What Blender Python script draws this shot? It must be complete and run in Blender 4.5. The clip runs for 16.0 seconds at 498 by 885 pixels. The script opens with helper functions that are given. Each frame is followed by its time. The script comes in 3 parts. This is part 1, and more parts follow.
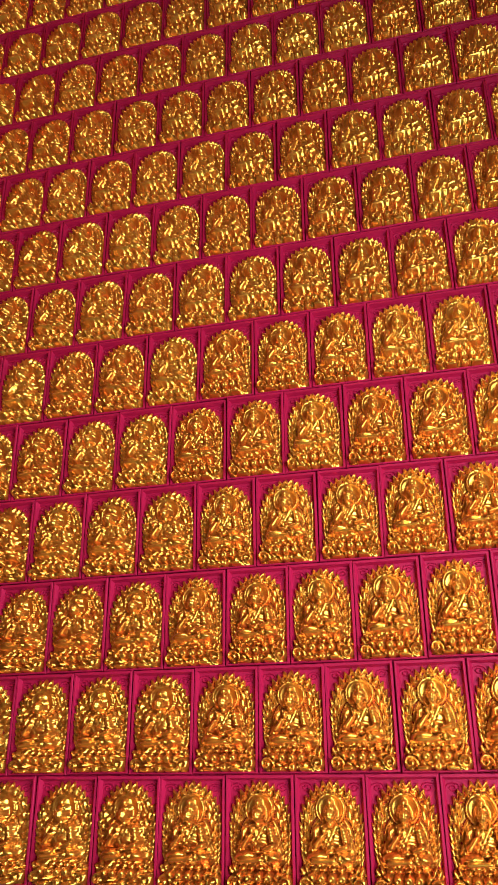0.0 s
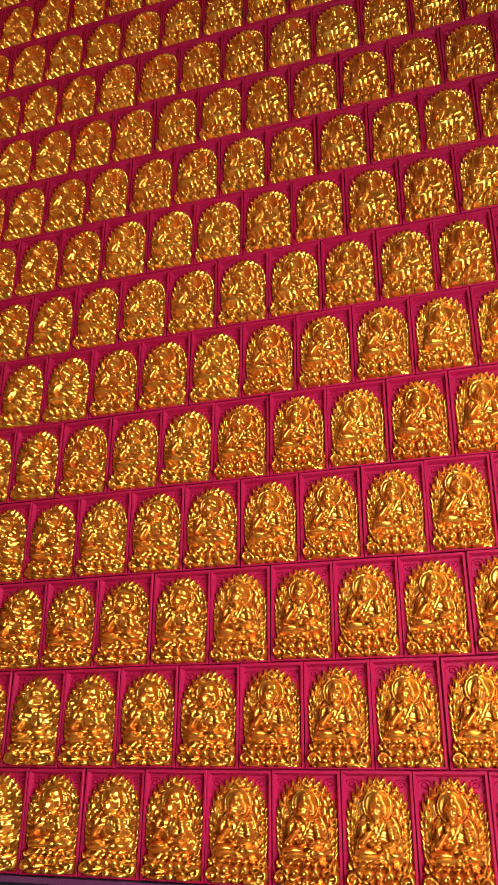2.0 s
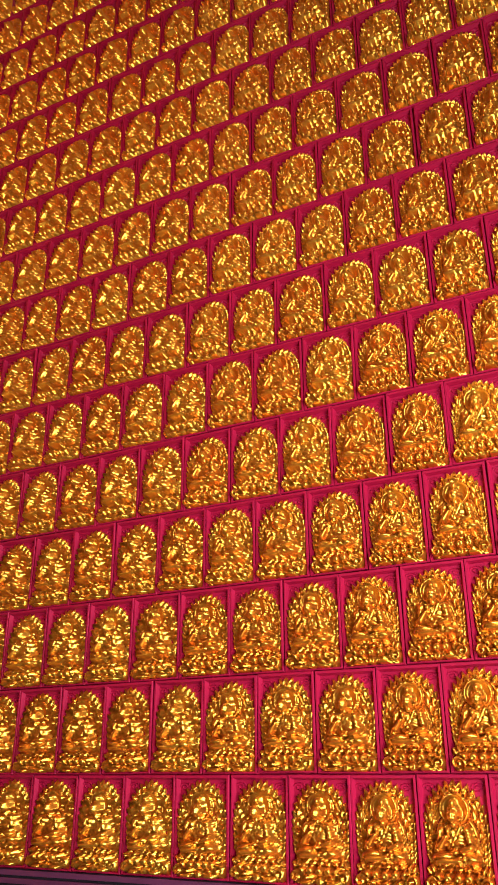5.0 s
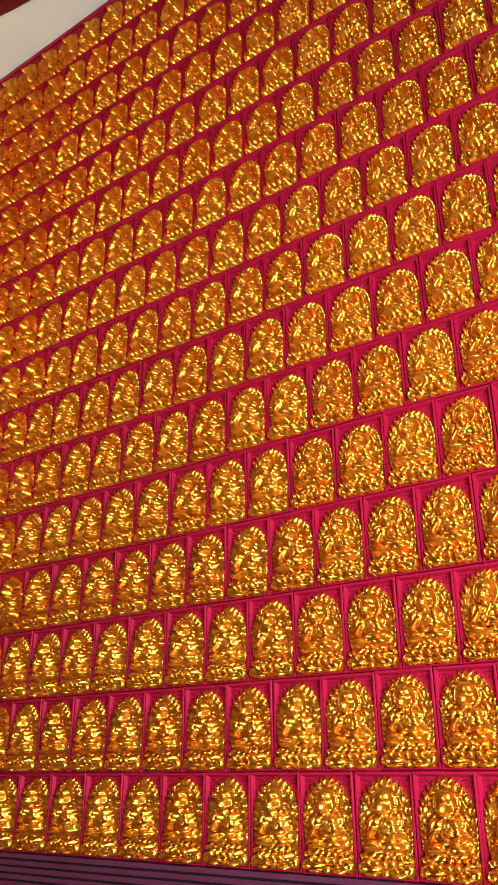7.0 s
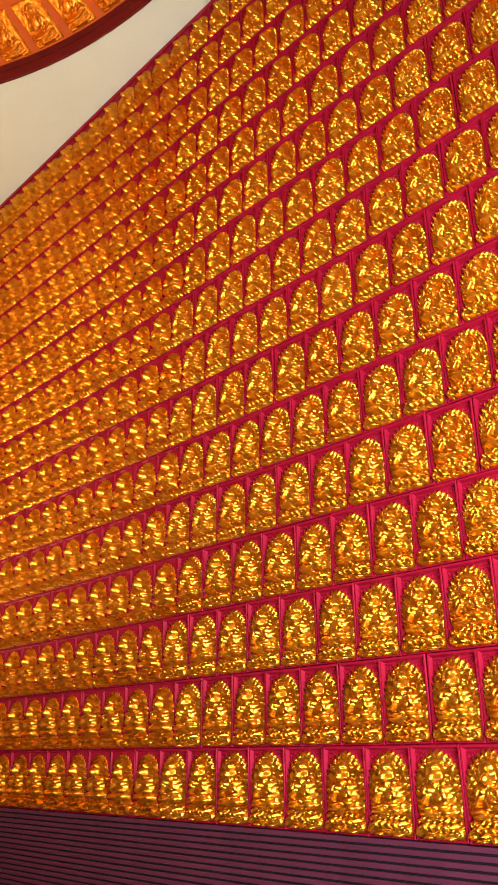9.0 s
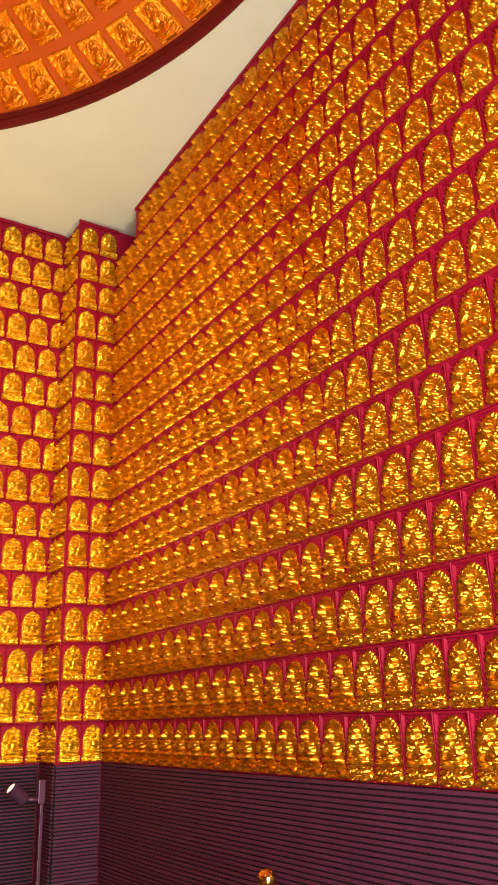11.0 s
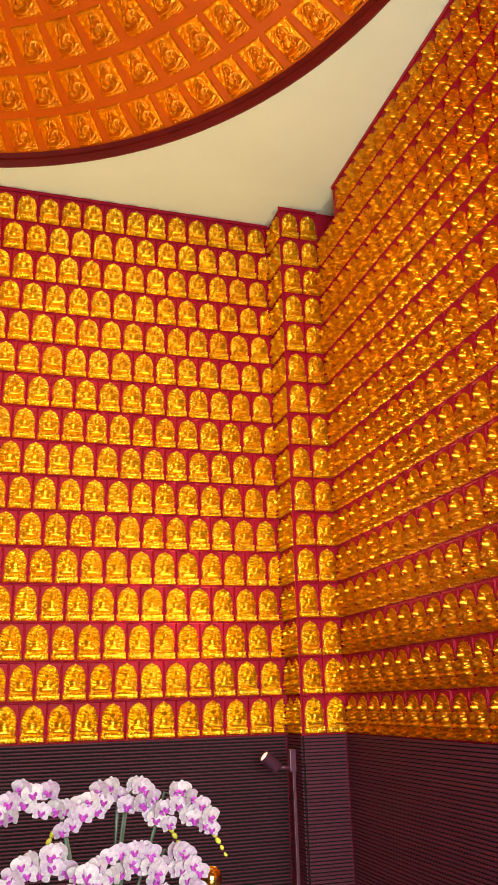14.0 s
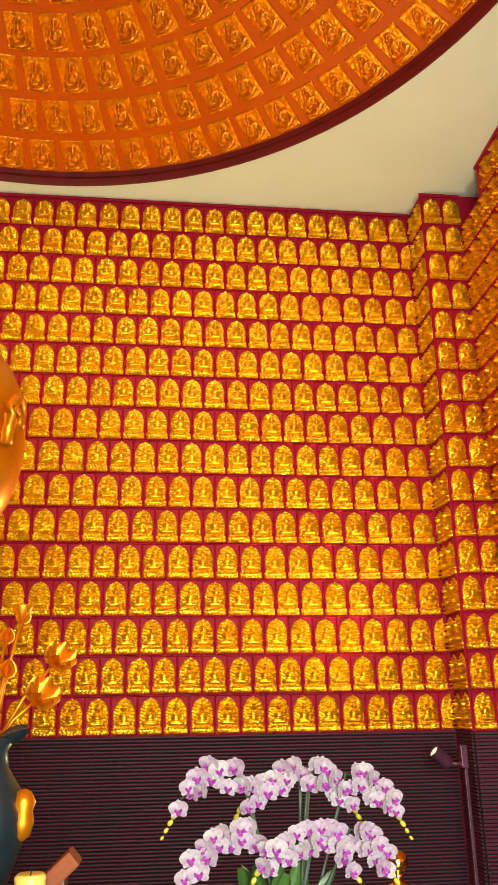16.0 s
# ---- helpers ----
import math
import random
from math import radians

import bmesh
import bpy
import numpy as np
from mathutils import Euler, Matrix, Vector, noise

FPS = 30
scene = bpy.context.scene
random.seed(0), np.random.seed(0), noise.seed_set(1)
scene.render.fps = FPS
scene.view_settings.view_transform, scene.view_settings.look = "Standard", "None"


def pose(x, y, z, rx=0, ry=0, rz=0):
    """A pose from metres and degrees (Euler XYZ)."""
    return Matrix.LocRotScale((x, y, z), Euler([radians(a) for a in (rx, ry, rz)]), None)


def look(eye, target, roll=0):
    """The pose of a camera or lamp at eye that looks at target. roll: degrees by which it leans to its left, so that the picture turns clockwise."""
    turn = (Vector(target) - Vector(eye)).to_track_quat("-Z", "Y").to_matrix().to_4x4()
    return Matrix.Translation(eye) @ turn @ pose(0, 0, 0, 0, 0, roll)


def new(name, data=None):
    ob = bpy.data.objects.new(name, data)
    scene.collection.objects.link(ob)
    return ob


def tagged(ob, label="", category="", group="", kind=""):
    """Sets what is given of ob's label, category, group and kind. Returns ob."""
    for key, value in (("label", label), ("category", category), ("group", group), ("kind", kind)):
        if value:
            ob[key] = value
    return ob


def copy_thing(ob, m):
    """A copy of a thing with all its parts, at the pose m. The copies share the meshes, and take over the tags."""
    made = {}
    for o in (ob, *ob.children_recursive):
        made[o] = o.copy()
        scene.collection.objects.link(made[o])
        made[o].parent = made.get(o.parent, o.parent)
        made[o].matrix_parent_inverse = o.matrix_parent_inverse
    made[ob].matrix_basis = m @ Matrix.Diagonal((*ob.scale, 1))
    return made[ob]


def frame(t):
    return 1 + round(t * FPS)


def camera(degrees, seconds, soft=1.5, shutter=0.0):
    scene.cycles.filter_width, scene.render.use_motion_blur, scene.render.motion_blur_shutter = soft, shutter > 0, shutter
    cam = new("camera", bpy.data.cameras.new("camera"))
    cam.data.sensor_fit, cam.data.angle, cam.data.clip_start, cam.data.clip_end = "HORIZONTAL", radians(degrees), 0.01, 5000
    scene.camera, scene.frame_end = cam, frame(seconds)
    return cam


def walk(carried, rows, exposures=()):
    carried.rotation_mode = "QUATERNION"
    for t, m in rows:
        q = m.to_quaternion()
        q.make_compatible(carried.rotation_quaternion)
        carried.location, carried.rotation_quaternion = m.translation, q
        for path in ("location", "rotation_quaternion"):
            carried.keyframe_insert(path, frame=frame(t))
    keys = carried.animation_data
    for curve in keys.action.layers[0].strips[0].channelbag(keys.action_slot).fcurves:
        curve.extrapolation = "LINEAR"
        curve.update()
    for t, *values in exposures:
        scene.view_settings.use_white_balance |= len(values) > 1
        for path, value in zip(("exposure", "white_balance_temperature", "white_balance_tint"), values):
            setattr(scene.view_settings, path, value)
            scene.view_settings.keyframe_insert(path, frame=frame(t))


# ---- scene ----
cam = camera(35.12, 16.0, soft=0.85)
PATH = [
    (0, (-2.3644, -6.1449, 1.5811), (-0.5803, -5.6672, 2.3486), -0.47),
    (0.5, (-2.3657, -6.1429, 1.5811), (-0.5846, -5.6492, 2.3454), -0.27),
    (1, (-2.3671, -6.1407, 1.5812), (-0.5912, -5.6256, 2.3433), -0.03),
    (1.5, (-2.3690, -6.1380, 1.5812), (-0.6030, -5.5858, 2.3404), 0.21),
    (2, (-2.3693, -6.1358, 1.5814), (-0.6103, -5.5595, 2.3389), 0.27),
    (2.5, (-2.3702, -6.1335, 1.5818), (-0.6243, -5.5175, 2.3383), 0.26),
    (3, (-2.3716, -6.1318, 1.5824), (-0.6410, -5.4748, 2.3396), 0.38),
    (3.5, (-2.3730, -6.1305, 1.5837), (-0.6614, -5.4270, 2.3422), 0.32),
    (3.7, (-2.3737, -6.1300, 1.5843), (-0.6705, -5.4077, 2.3439), 0.28),
    (5.8, (-2.3938, -6.1346, 1.5931), (-0.7948, -5.2066, 2.3559), -0.64),
    (6, (-2.3968, -6.1355, 1.5920), (-0.8111, -5.1854, 2.3556), -0.62),
    (6.5, (-2.4044, -6.1375, 1.5887), (-0.8569, -5.1269, 2.3529), -0.63),
    (7, (-2.4125, -6.1406, 1.5842), (-0.9026, -5.0733, 2.3463), -0.59),
    (7.5, (-2.4215, -6.1439, 1.5783), (-0.9583, -5.0093, 2.3344), -0.61),
    (8, (-2.4312, -6.1479, 1.5713), (-1.0144, -4.9524, 2.3219), -0.56),
    (8.5, (-2.4422, -6.1520, 1.5633), (-1.0824, -4.8852, 2.3025), -0.72),
    (9, (-2.4542, -6.1569, 1.5558), (-1.1537, -4.8238, 2.2849), -0.73),
    (9.2, (-2.4593, -6.1590, 1.5531), (-1.1848, -4.7988, 2.2780), -0.72),
    (11.3, (-2.5451, -6.1971, 1.5716), (-1.5699, -4.5764, 2.2214), -1.94),
    (11.5, (-2.5539, -6.1952, 1.5714), (-1.6075, -4.5560, 2.2176), -1.94),
    (12, (-2.5760, -6.1890, 1.5704), (-1.6982, -4.5089, 2.2080), -1.93),
    (12.5, (-2.5988, -6.1806, 1.5673), (-1.8000, -4.4584, 2.1967), -1.88),
    (13, (-2.6220, -6.1713, 1.5610), (-1.8976, -4.4148, 2.1855), -1.79),
    (13.5, (-2.6459, -6.1627, 1.5503), (-2.0062, -4.3736, 2.1747), -1.63),
    (14, (-2.6699, -6.1566, 1.5339), (-2.1059, -4.3424, 2.1588), -1.64),
    (14.5, (-2.6939, -6.1506, 1.5145), (-2.2183, -4.3125, 2.1430), -1.55),
    (15, (-2.7170, -6.1442, 1.4940), (-2.3217, -4.2885, 2.1266), -1.43),
    (15.5, (-2.7398, -6.1370, 1.4731), (-2.4408, -4.2649, 2.1102), -1.20),
    (16, (-2.7619, -6.1294, 1.4521), (-2.5465, -4.2477, 2.0946), -0.91),
]
# seconds, stops, kelvin, tint
EXPOSURES = [(0.0, -0.5, 5300, 22), (3.5, -0.35, 5700, 22), (7.5, -0.05, 6400, 20), (9.0, 0.12, 6900, 18), (11.5, 0.2, 7300, 14), (13.5, 0.15, 7500, 10), (16.0, 0.05, 7800, 5)]
walk(cam, [(t, look(eye, target, roll)) for t, eye, target, roll in PATH], EXPOSURES)

# ---- plan, in metres ----
W = 0.2                    # width of one plaque
H = 1.494 * W              # height of one plaque
Z0 = 1.27                  # foot of the plaque wall, top of the slatted wainscot
ROWS = 16
TOP = Z0 + 24.08 * W       # ceiling
XB, YB = -2.108 * W, 1.698 * W   # right end and plane of the north wall's plaques
PIL = 1.894 * W            # width of the corner pilaster
SHIFT = 0.185              # where the bond of the east wall starts, in plaques from the corner
DOME = (-19.4 * W, -17.2 * W)
DOME_R = 17.9 * W
WEST = 2 * DOME[0]
SOUTH = -36.6 * W
NOTCH = 2.15 * W

# ---- light ----
world = bpy.data.worlds.new("world")
scene.world = world
world.use_nodes = True
sky = world.node_tree.nodes.new("ShaderNodeTexSky")
sky.sky_type, sky.sun_disc = "NISHITA", False
sky.sun_elevation, sky.sun_rotation = radians(35), radians(200)
world.node_tree.links.new(sky.outputs[0], world.node_tree.nodes["Background"].inputs[0])
world.node_tree.nodes["Background"].inputs[1].default_value = 0.1


def area(name, eye, target, sx, sy, power, colour, spread=180):
    lamp = bpy.data.lights.new(name, "AREA")
    lamp.shape, lamp.size, lamp.size_y = "RECTANGLE", sx, sy
    lamp.energy, lamp.color, lamp.spread = power, colour, radians(spread)
    ob = new(name, lamp)
    ob.matrix_world = look(eye, target)
    return ob


def spot_light(name, eye, target, power, colour, cone=100, blend=0.8, size=0.05):
    lamp = bpy.data.lights.new(name, "SPOT")
    lamp.energy, lamp.color, lamp.spot_size, lamp.spot_blend = power, colour, radians(cone), blend
    lamp.shadow_soft_size = size
    ob = new(name, lamp)
    ob.matrix_world = look(eye, target)
    return ob


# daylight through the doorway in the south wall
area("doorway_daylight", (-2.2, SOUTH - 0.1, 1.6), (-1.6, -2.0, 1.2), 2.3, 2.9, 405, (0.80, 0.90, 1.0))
# warm spots without fittings, added under the dome to brighten the north wall
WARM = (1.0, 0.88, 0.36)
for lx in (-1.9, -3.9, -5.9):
    spot_light("added_wall_spot", (lx, -3.4, TOP + 0.1), (lx, 0.3, 2.1), 175, WARM, 105)
# added orange spot on the east wall, standing in for dome bounce
spot_light("added_wall_spot", (-4.6, -5.6, TOP - 0.08), (0.0, -1.4, 2.4), 210, (1.0, 0.32, 0.05), 80)
# north corners, up to the dome: the pole spotlight and an added unseen twin
for lx, ly in ((-0.79, -0.11), (WEST + 0.79, -0.11)):
    spot_light("dome_uplight", (lx, ly, 1.17), (DOME[0], DOME[1], TOP + 1.0), 340, (1.0, 0.84, 0.55), 125, 0.9, 0.04)


# ---- materials ----
def material(name):
    m = bpy.data.materials.new(name)
    m.use_nodes = True
    nt = m.node_tree
    return m, nt, nt.nodes["Principled BSDF"]


def node(nt, kind, **values):
    n = nt.nodes.new(kind)
    for k, v in values.items():
        n.inputs[k].default_value = v
    return n


def surface(name, dark, light, rough=(0.4, 0.6), metal=0.0, scale=8.0, fine=90.0, bump=0.15, dist=0.004, vary=0.0, coat=0.0):
    """A material with colour and gloss varied at two scales, fine relief, and a shade of its own for each object."""
    m, nt, b = material(name)
    co = node(nt, "ShaderNodeTexCoord")
    n1 = node(nt, "ShaderNodeTexNoise", Scale=scale, Detail=5.0, Roughness=0.6)
    n2 = node(nt, "ShaderNodeTexNoise", Scale=fine, Detail=3.0, Roughness=0.6)
    for n in (n1, n2):
        nt.links.new(co.outputs["Object"], n.inputs["Vector"])
    mix = node(nt, "ShaderNodeMath")
    mix.operation = "MULTIPLY_ADD"
    mix.inputs[1].default_value = 0.45
    nt.links.new(n2.outputs["Fac"], mix.inputs[0])
    nt.links.new(n1.outputs["Fac"], mix.inputs[2])
    last = mix.outputs[0]
    if vary:
        info = node(nt, "ShaderNodeObjectInfo")
        add = node(nt, "ShaderNodeMath")
        add.operation = "MULTIPLY_ADD"
        add.inputs[1].default_value = vary
        nt.links.new(info.outputs["Random"], add.inputs[0])
        nt.links.new(last, add.inputs[2])
        last = add.outputs[0]
    ramp = node(nt, "ShaderNodeMapRange")
    ramp.inputs["From Min"].default_value, ramp.inputs["From Max"].default_value = 0.45, 1.0 + vary
    nt.links.new(last, ramp.inputs["Value"])
    col = node(nt, "ShaderNodeMix")
    col.data_type = "RGBA"
    col.inputs[6].default_value, col.inputs[7].default_value = (*dark, 1), (*light, 1)
    nt.links.new(ramp.outputs[0], col.inputs[0])
    nt.links.new(col.outputs[2], b.inputs["Base Color"])
    rr = node(nt, "ShaderNodeMapRange")
    rr.inputs["To Min"].default_value, rr.inputs["To Max"].default_value = rough
    nt.links.new(n1.outputs["Fac"], rr.inputs["Value"])
    nt.links.new(rr.outputs[0], b.inputs["Roughness"])
    b.inputs["Metallic"].default_value = metal
    b.inputs["Coat Weight"].default_value = coat
    b.inputs["Coat Roughness"].default_value = 0.15
    bp = node(nt, "ShaderNodeBump", Strength=bump, Distance=dist)
    nt.links.new(n2.outputs["Fac"], bp.inputs["Height"])
    nt.links.new(bp.outputs[0], b.inputs["Normal"])
    return m


def chase(m, scale, strength, dist):
    """Adds cell-like chasing to a material's fine relief."""
    nt = m.node_tree
    co = node(nt, "ShaderNodeTexCoord")
    warp = node(nt, "ShaderNodeTexNoise", Scale=scale * 0.5, Detail=2.0)
    nt.links.new(co.outputs["Object"], warp.inputs["Vector"])
    mix = node(nt, "ShaderNodeMix")
    mix.data_type = "VECTOR"
    mix.inputs[0].default_value = 0.03
    nt.links.new(co.outputs["Object"], mix.inputs[4])
    nt.links.new(warp.outputs["Color"], mix.inputs[5])
    cell = node(nt, "ShaderNodeTexVoronoi", Scale=scale)
    nt.links.new(mix.outputs[1], cell.inputs["Vector"])
    old = [n for n in nt.nodes if n.bl_idname == "ShaderNodeBump"][0]
    bp = node(nt, "ShaderNodeBump", Strength=strength, Distance=dist)
    bp.invert = True
    nt.links.new(cell.outputs["Distance"], bp.inputs["Height"])
    nt.links.new(bp.outputs[0], old.inputs["Normal"])
    return m


# one gold leaf in two tones, each wall's light put into the colour
ORANGE_LIT_GOLD = surface("orange_lit_gold_leaf", (0.70, 0.170, 0.004), (1.0, 0.62, 0.05), (0.23, 0.36), 0.93, 22, 150, 0.10, 0.002, 0.15)
YELLOW_LIT_GOLD = surface("yellow_lit_gold_leaf", (0.80, 0.29, 0.008), (1.0, 0.70, 0.06), (0.23, 0.36), 0.93, 22, 150, 0.10, 0.002, 0.15)
DOME_GOLD = chase(surface("dome_gold", (0.55, 0.11, 0.003), (0.95, 0.34, 0.012), (0.28, 0.42), 0.7, 14, 110, 0.08, 0.003, 0.2), 70.0, 0.04, 0.005)
BRASS = surface("polished_brass", (0.7, 0.42, 0.10), (0.95, 0.62, 0.18), (0.08, 0.2), 1.0, 9, 150, 0.05, 0.001)
RED = surface("red_lacquer", (0.30, 0.002, 0.020), (0.40, 0.004, 0.034), (0.5, 0.65), 0.0, 5, 70, 0.1, 0.002, 0.15)
RED.node_tree.nodes["Principled BSDF"].inputs["Specular IOR Level"].default_value = 0.25
DARK_RED = surface("dark_red_moulding", (0.10, 0.001, 0.002), (0.16, 0.002, 0.004), (0.5, 0.7), 0.0, 6, 120, 0.25, 0.004)
ORANGE = surface("orange_dome_paint", (0.52, 0.072, 0.001), (0.60, 0.10, 0.002), (0.45, 0.6), 0.0, 2.0, 40, 0.05, 0.002)
ORANGE.node_tree.nodes["Principled BSDF"].inputs["Specular IOR Level"].default_value = 0.25
CREAM = surface("cream_plaster", (0.62, 0.70, 0.56), (0.70, 0.78, 0.63), (0.75, 0.9), 0.0, 1.2, 60, 0.06, 0.002)
PLUM = surface("plum_slat_paint", (0.078, 0.016, 0.034), (0.128, 0.027, 0.056), (0.45, 0.6), 0.0, 4, 90, 0.1, 0.001, 0.2)
PLUM.node_tree.nodes["Principled BSDF"].inputs["Specular IOR Level"].default_value = 0.25
GAP = surface("black_backing_felt", (0.008, 0.003, 0.004), (0.014, 0.005, 0.007), (0.8, 0.95), 0.0, 6, 90)
PLAIN = surface("plain_wall_paint", (0.30, 0.03, 0.02), (0.38, 0.05, 0.03), (0.5, 0.7), 0.0, 2, 60, 0.06)
STONE = surface("floor_granite", (0.070, 0.050, 0.045), (0.12, 0.09, 0.08), (0.15, 0.3), 0.0, 3, 160, 0.03)
LAMP_PAINT = surface("plum_lamp_enamel", (0.10, 0.03, 0.06), (0.15, 0.05, 0.09), (0.3, 0.45), 0.2, 8, 90, 0.05)
PETAL = surface("orchid_petal", (0.26, 0.10, 0.28), (0.52, 0.52, 0.43), (0.45, 0.6), 0.0, 55, 160, 0.1, 0.001, 0.2)
LIP = surface("orchid_lip", (0.24, 0.02, 0.26), (0.48, 0.07, 0.44), (0.4, 0.6), 0.0, 30, 160, 0.1, 0.001, 0.2)
BUD = surface("orchid_bud", (0.50, 0.48, 0.03), (0.68, 0.62, 0.08), (0.4, 0.55), 0.0, 30, 160, 0.1, 0.001)
LEAF = surface("orchid_leaf", (0.03, 0.09, 0.02), (0.07, 0.17, 0.03), (0.3, 0.45), 0.0, 10, 90, 0.1, 0.002, 0.2)
STEM = surface("orchid_stem", (0.05, 0.10, 0.06), (0.12, 0.16, 0.12), (0.45, 0.6), 0.0, 10, 90, 0.1, 0.001)
TEAL = surface("dark_teal_glaze", (0.005, 0.012, 0.016), (0.011, 0.026, 0.030), (0.3, 0.45), 0.0, 6, 50, 0.05, 0.002, 0, 0.1)
WOOD = surface("orange_brown_wood", (0.17, 0.032, 0.002), (0.27, 0.056, 0.003), (0.6, 0.75), 0.0, 6, 90, 0.1, 0.002)
DARK_WOOD = surface("dark_red_wood", (0.10, 0.018, 0.006), (0.18, 0.035, 0.01), (0.35, 0.5), 0.0, 5, 90, 0.1, 0.002, 0, 0.1)
WAX = surface("yellow_wax", (0.80, 0.55, 0.10), (0.90, 0.68, 0.18), (0.35, 0.5), 0.0, 8, 90, 0.05)
STATUE = surface("statue_gilding", (0.62, 0.18, 0.008), (0.85, 0.30, 0.015), (0.3, 0.45), 0.7, 3, 60, 0.05)


# ---- building helpers ----
def solid(verts, faces, name="piece", smooth=False):
    me = bpy.data.meshes.new(name)
    me.from_pydata([tuple(v) for v in verts], [], [tuple(f) for f in faces])
    if smooth:
        me.shade_smooth()
    me.update()
    return me


def box_mesh(x0, x1, y0, y1, z0, z1, bevel=0.0, name="box"):
    bm = bmesh.new()
    bmesh.ops.create_cube(bm, size=1)
    for v in bm.verts:
        v.co = (x0 + (v.co.x + 0.5) * (x1 - x0), y0 + (v.co.y + 0.5) * (y1 - y0), z0 + (v.co.z + 0.5) * (z1 - z0))
    if bevel:
        bmesh.ops.bevel(bm, geom=bm.edges[:], offset=bevel, segments=2, affect="EDGES", profile=0.6)
    me = bpy.data.meshes.new(name)
    bm.to_mesh(me)
    bm.free()
    return me


def lathe(profile, steps=24, name="turned"):
    """A turned body from (radius, height) pairs."""
    verts, faces = [], []
    for r, z in profile:
        verts += [(r * math.cos(2 * math.pi * k / steps), r * math.sin(2 * math.pi * k / steps), z) for k in range(steps)]
    for i in range(len(profile) - 1):
        for k in range(steps):
            a, b = i * steps + k, i * steps + (k + 1) % steps
            faces.append((a, b, b + steps, a + steps))
    faces.append(tuple(range(steps))[::-1])
    faces.append(tuple(range((len(profile) - 1) * steps, len(profile) * steps)))
    return solid(verts, faces, name, True)


def tube_mesh(points, radii, steps=8, name="tube"):
    """A round bar along points, tapering through radii."""
    verts, faces = [], []
    pts = [Vector(p) for p in points]
    for i, p in enumerate(pts):
        d = (pts[min(i + 1, len(pts) - 1)] - pts[max(i - 1, 0)]).normalized()
        a = d.cross(Vector((0.31, 0.17, 0.93))).normalized()
        b = d.cross(a)
        r = radii[i] if isinstance(radii, (list, tuple)) else radii
        verts += [p + r * (math.cos(2 * math.pi * k / steps) * a + math.sin(2 * math.pi * k / steps) * b) for k in range(steps)]
    for i in range(len(pts) - 1):
        for k in range(steps):
            a, b = i * steps + k, i * steps + (k + 1) % steps
            faces.append((a, a + steps, b + steps, b))
    faces.append(tuple(range(steps)))
    faces.append(tuple(range((len(pts) - 1) * steps, len(pts) * steps))[::-1])
    return solid(verts, faces, name, True)


def part(name, me, mat, parent=None, label="", m=None):
    ob = new(name, me)
    if mat is not None and not me.materials:
        me.materials.append(mat)
    if parent is not None:
        ob.parent = parent
    if m is not None:
        ob.matrix_basis = m
    if label:
        ob["label"] = label
    return ob


def structure(name, me, mat, label, category):
    return tagged(part(name, me, mat), label, category, kind="structure")


def joined(name, pieces, mat, parent=None, kind=""):
    """One mesh from (mesh, matrix) pairs."""
    vs, fs, slots, n = [], [], [], 0
    cache = {}
    for me, m in pieces:
        if me.name not in cache:
            co = np.empty(len(me.vertices) * 3)
            me.vertices.foreach_get("co", co)
            cache[me.name] = (co.reshape(-1, 3), [tuple(p.vertices) for p in me.polygons], [p.material_index for p in me.polygons])
        co, polys, kinds = cache[me.name]
        slots += kinds
        a = np.array(m)
        vs.append(co @ a[:3, :3].T + a[:3, 3])
        fs += [tuple(i + n for i in p) for p in polys]
        n += len(co)
    me = bpy.data.meshes.new(name)
    me.from_pydata(np.concatenate(vs).tolist(), [], fs)
    me.shade_smooth()
    mats = mat if isinstance(mat, list) else [mat]
    for each in mats:
        me.materials.append(each)
    me.polygons.foreach_set("material_index", slots)
    ob = part(name, me, None, parent)
    if kind:
        ob["kind"] = kind
    return ob


# ---- the moulded relief: a seated figure before a flaming mandorla on a lotus base ----
def oval(cx, cz, rx, rz):
    return lambda x, z, g: 1 - ((x - cx) / (rx + g)) ** 2 - ((z - cz) / (rz + g)) ** 2


def limb(ax, az, bx, bz, r, r2=None):
    r2 = r if r2 is None else r2

    def inside(x, z, g):
        dx, dz = bx - ax, bz - az
        t = np.clip(((x - ax) * dx + (z - az) * dz) / (dx * dx + dz * dz), 0, 1)
        return 1 - ((x - ax - t * dx) ** 2 + (z - az - t * dz) ** 2) / (r + (r2 - r) * t + g) ** 2

    return inside


def lay(h, x, z, shape, base, top, groove, rough=0.0, power=0.5):
    """Lays one rounded part over what is there, with a sunk line round it."""
    inner, outer = shape(x, z, 0.0), shape(x, z, groove)
    h = np.where((outer > 0) & (inner <= 0), np.minimum(h, base - 0.055), h)
    swell = base + top * np.clip(inner, 0, 1) ** power + rough
    return np.where(inner > 0, swell, h)


def volute(x, z, cx, cz, r, turn):
    d, a = np.hypot(x - cx, z - cz), np.arctan2(z - cz, (x - cx) * turn)
    return np.where(d < r, 0.5 + 0.5 * np.cos(2 * np.pi * (1.55 * d / r) - a), 0.0)


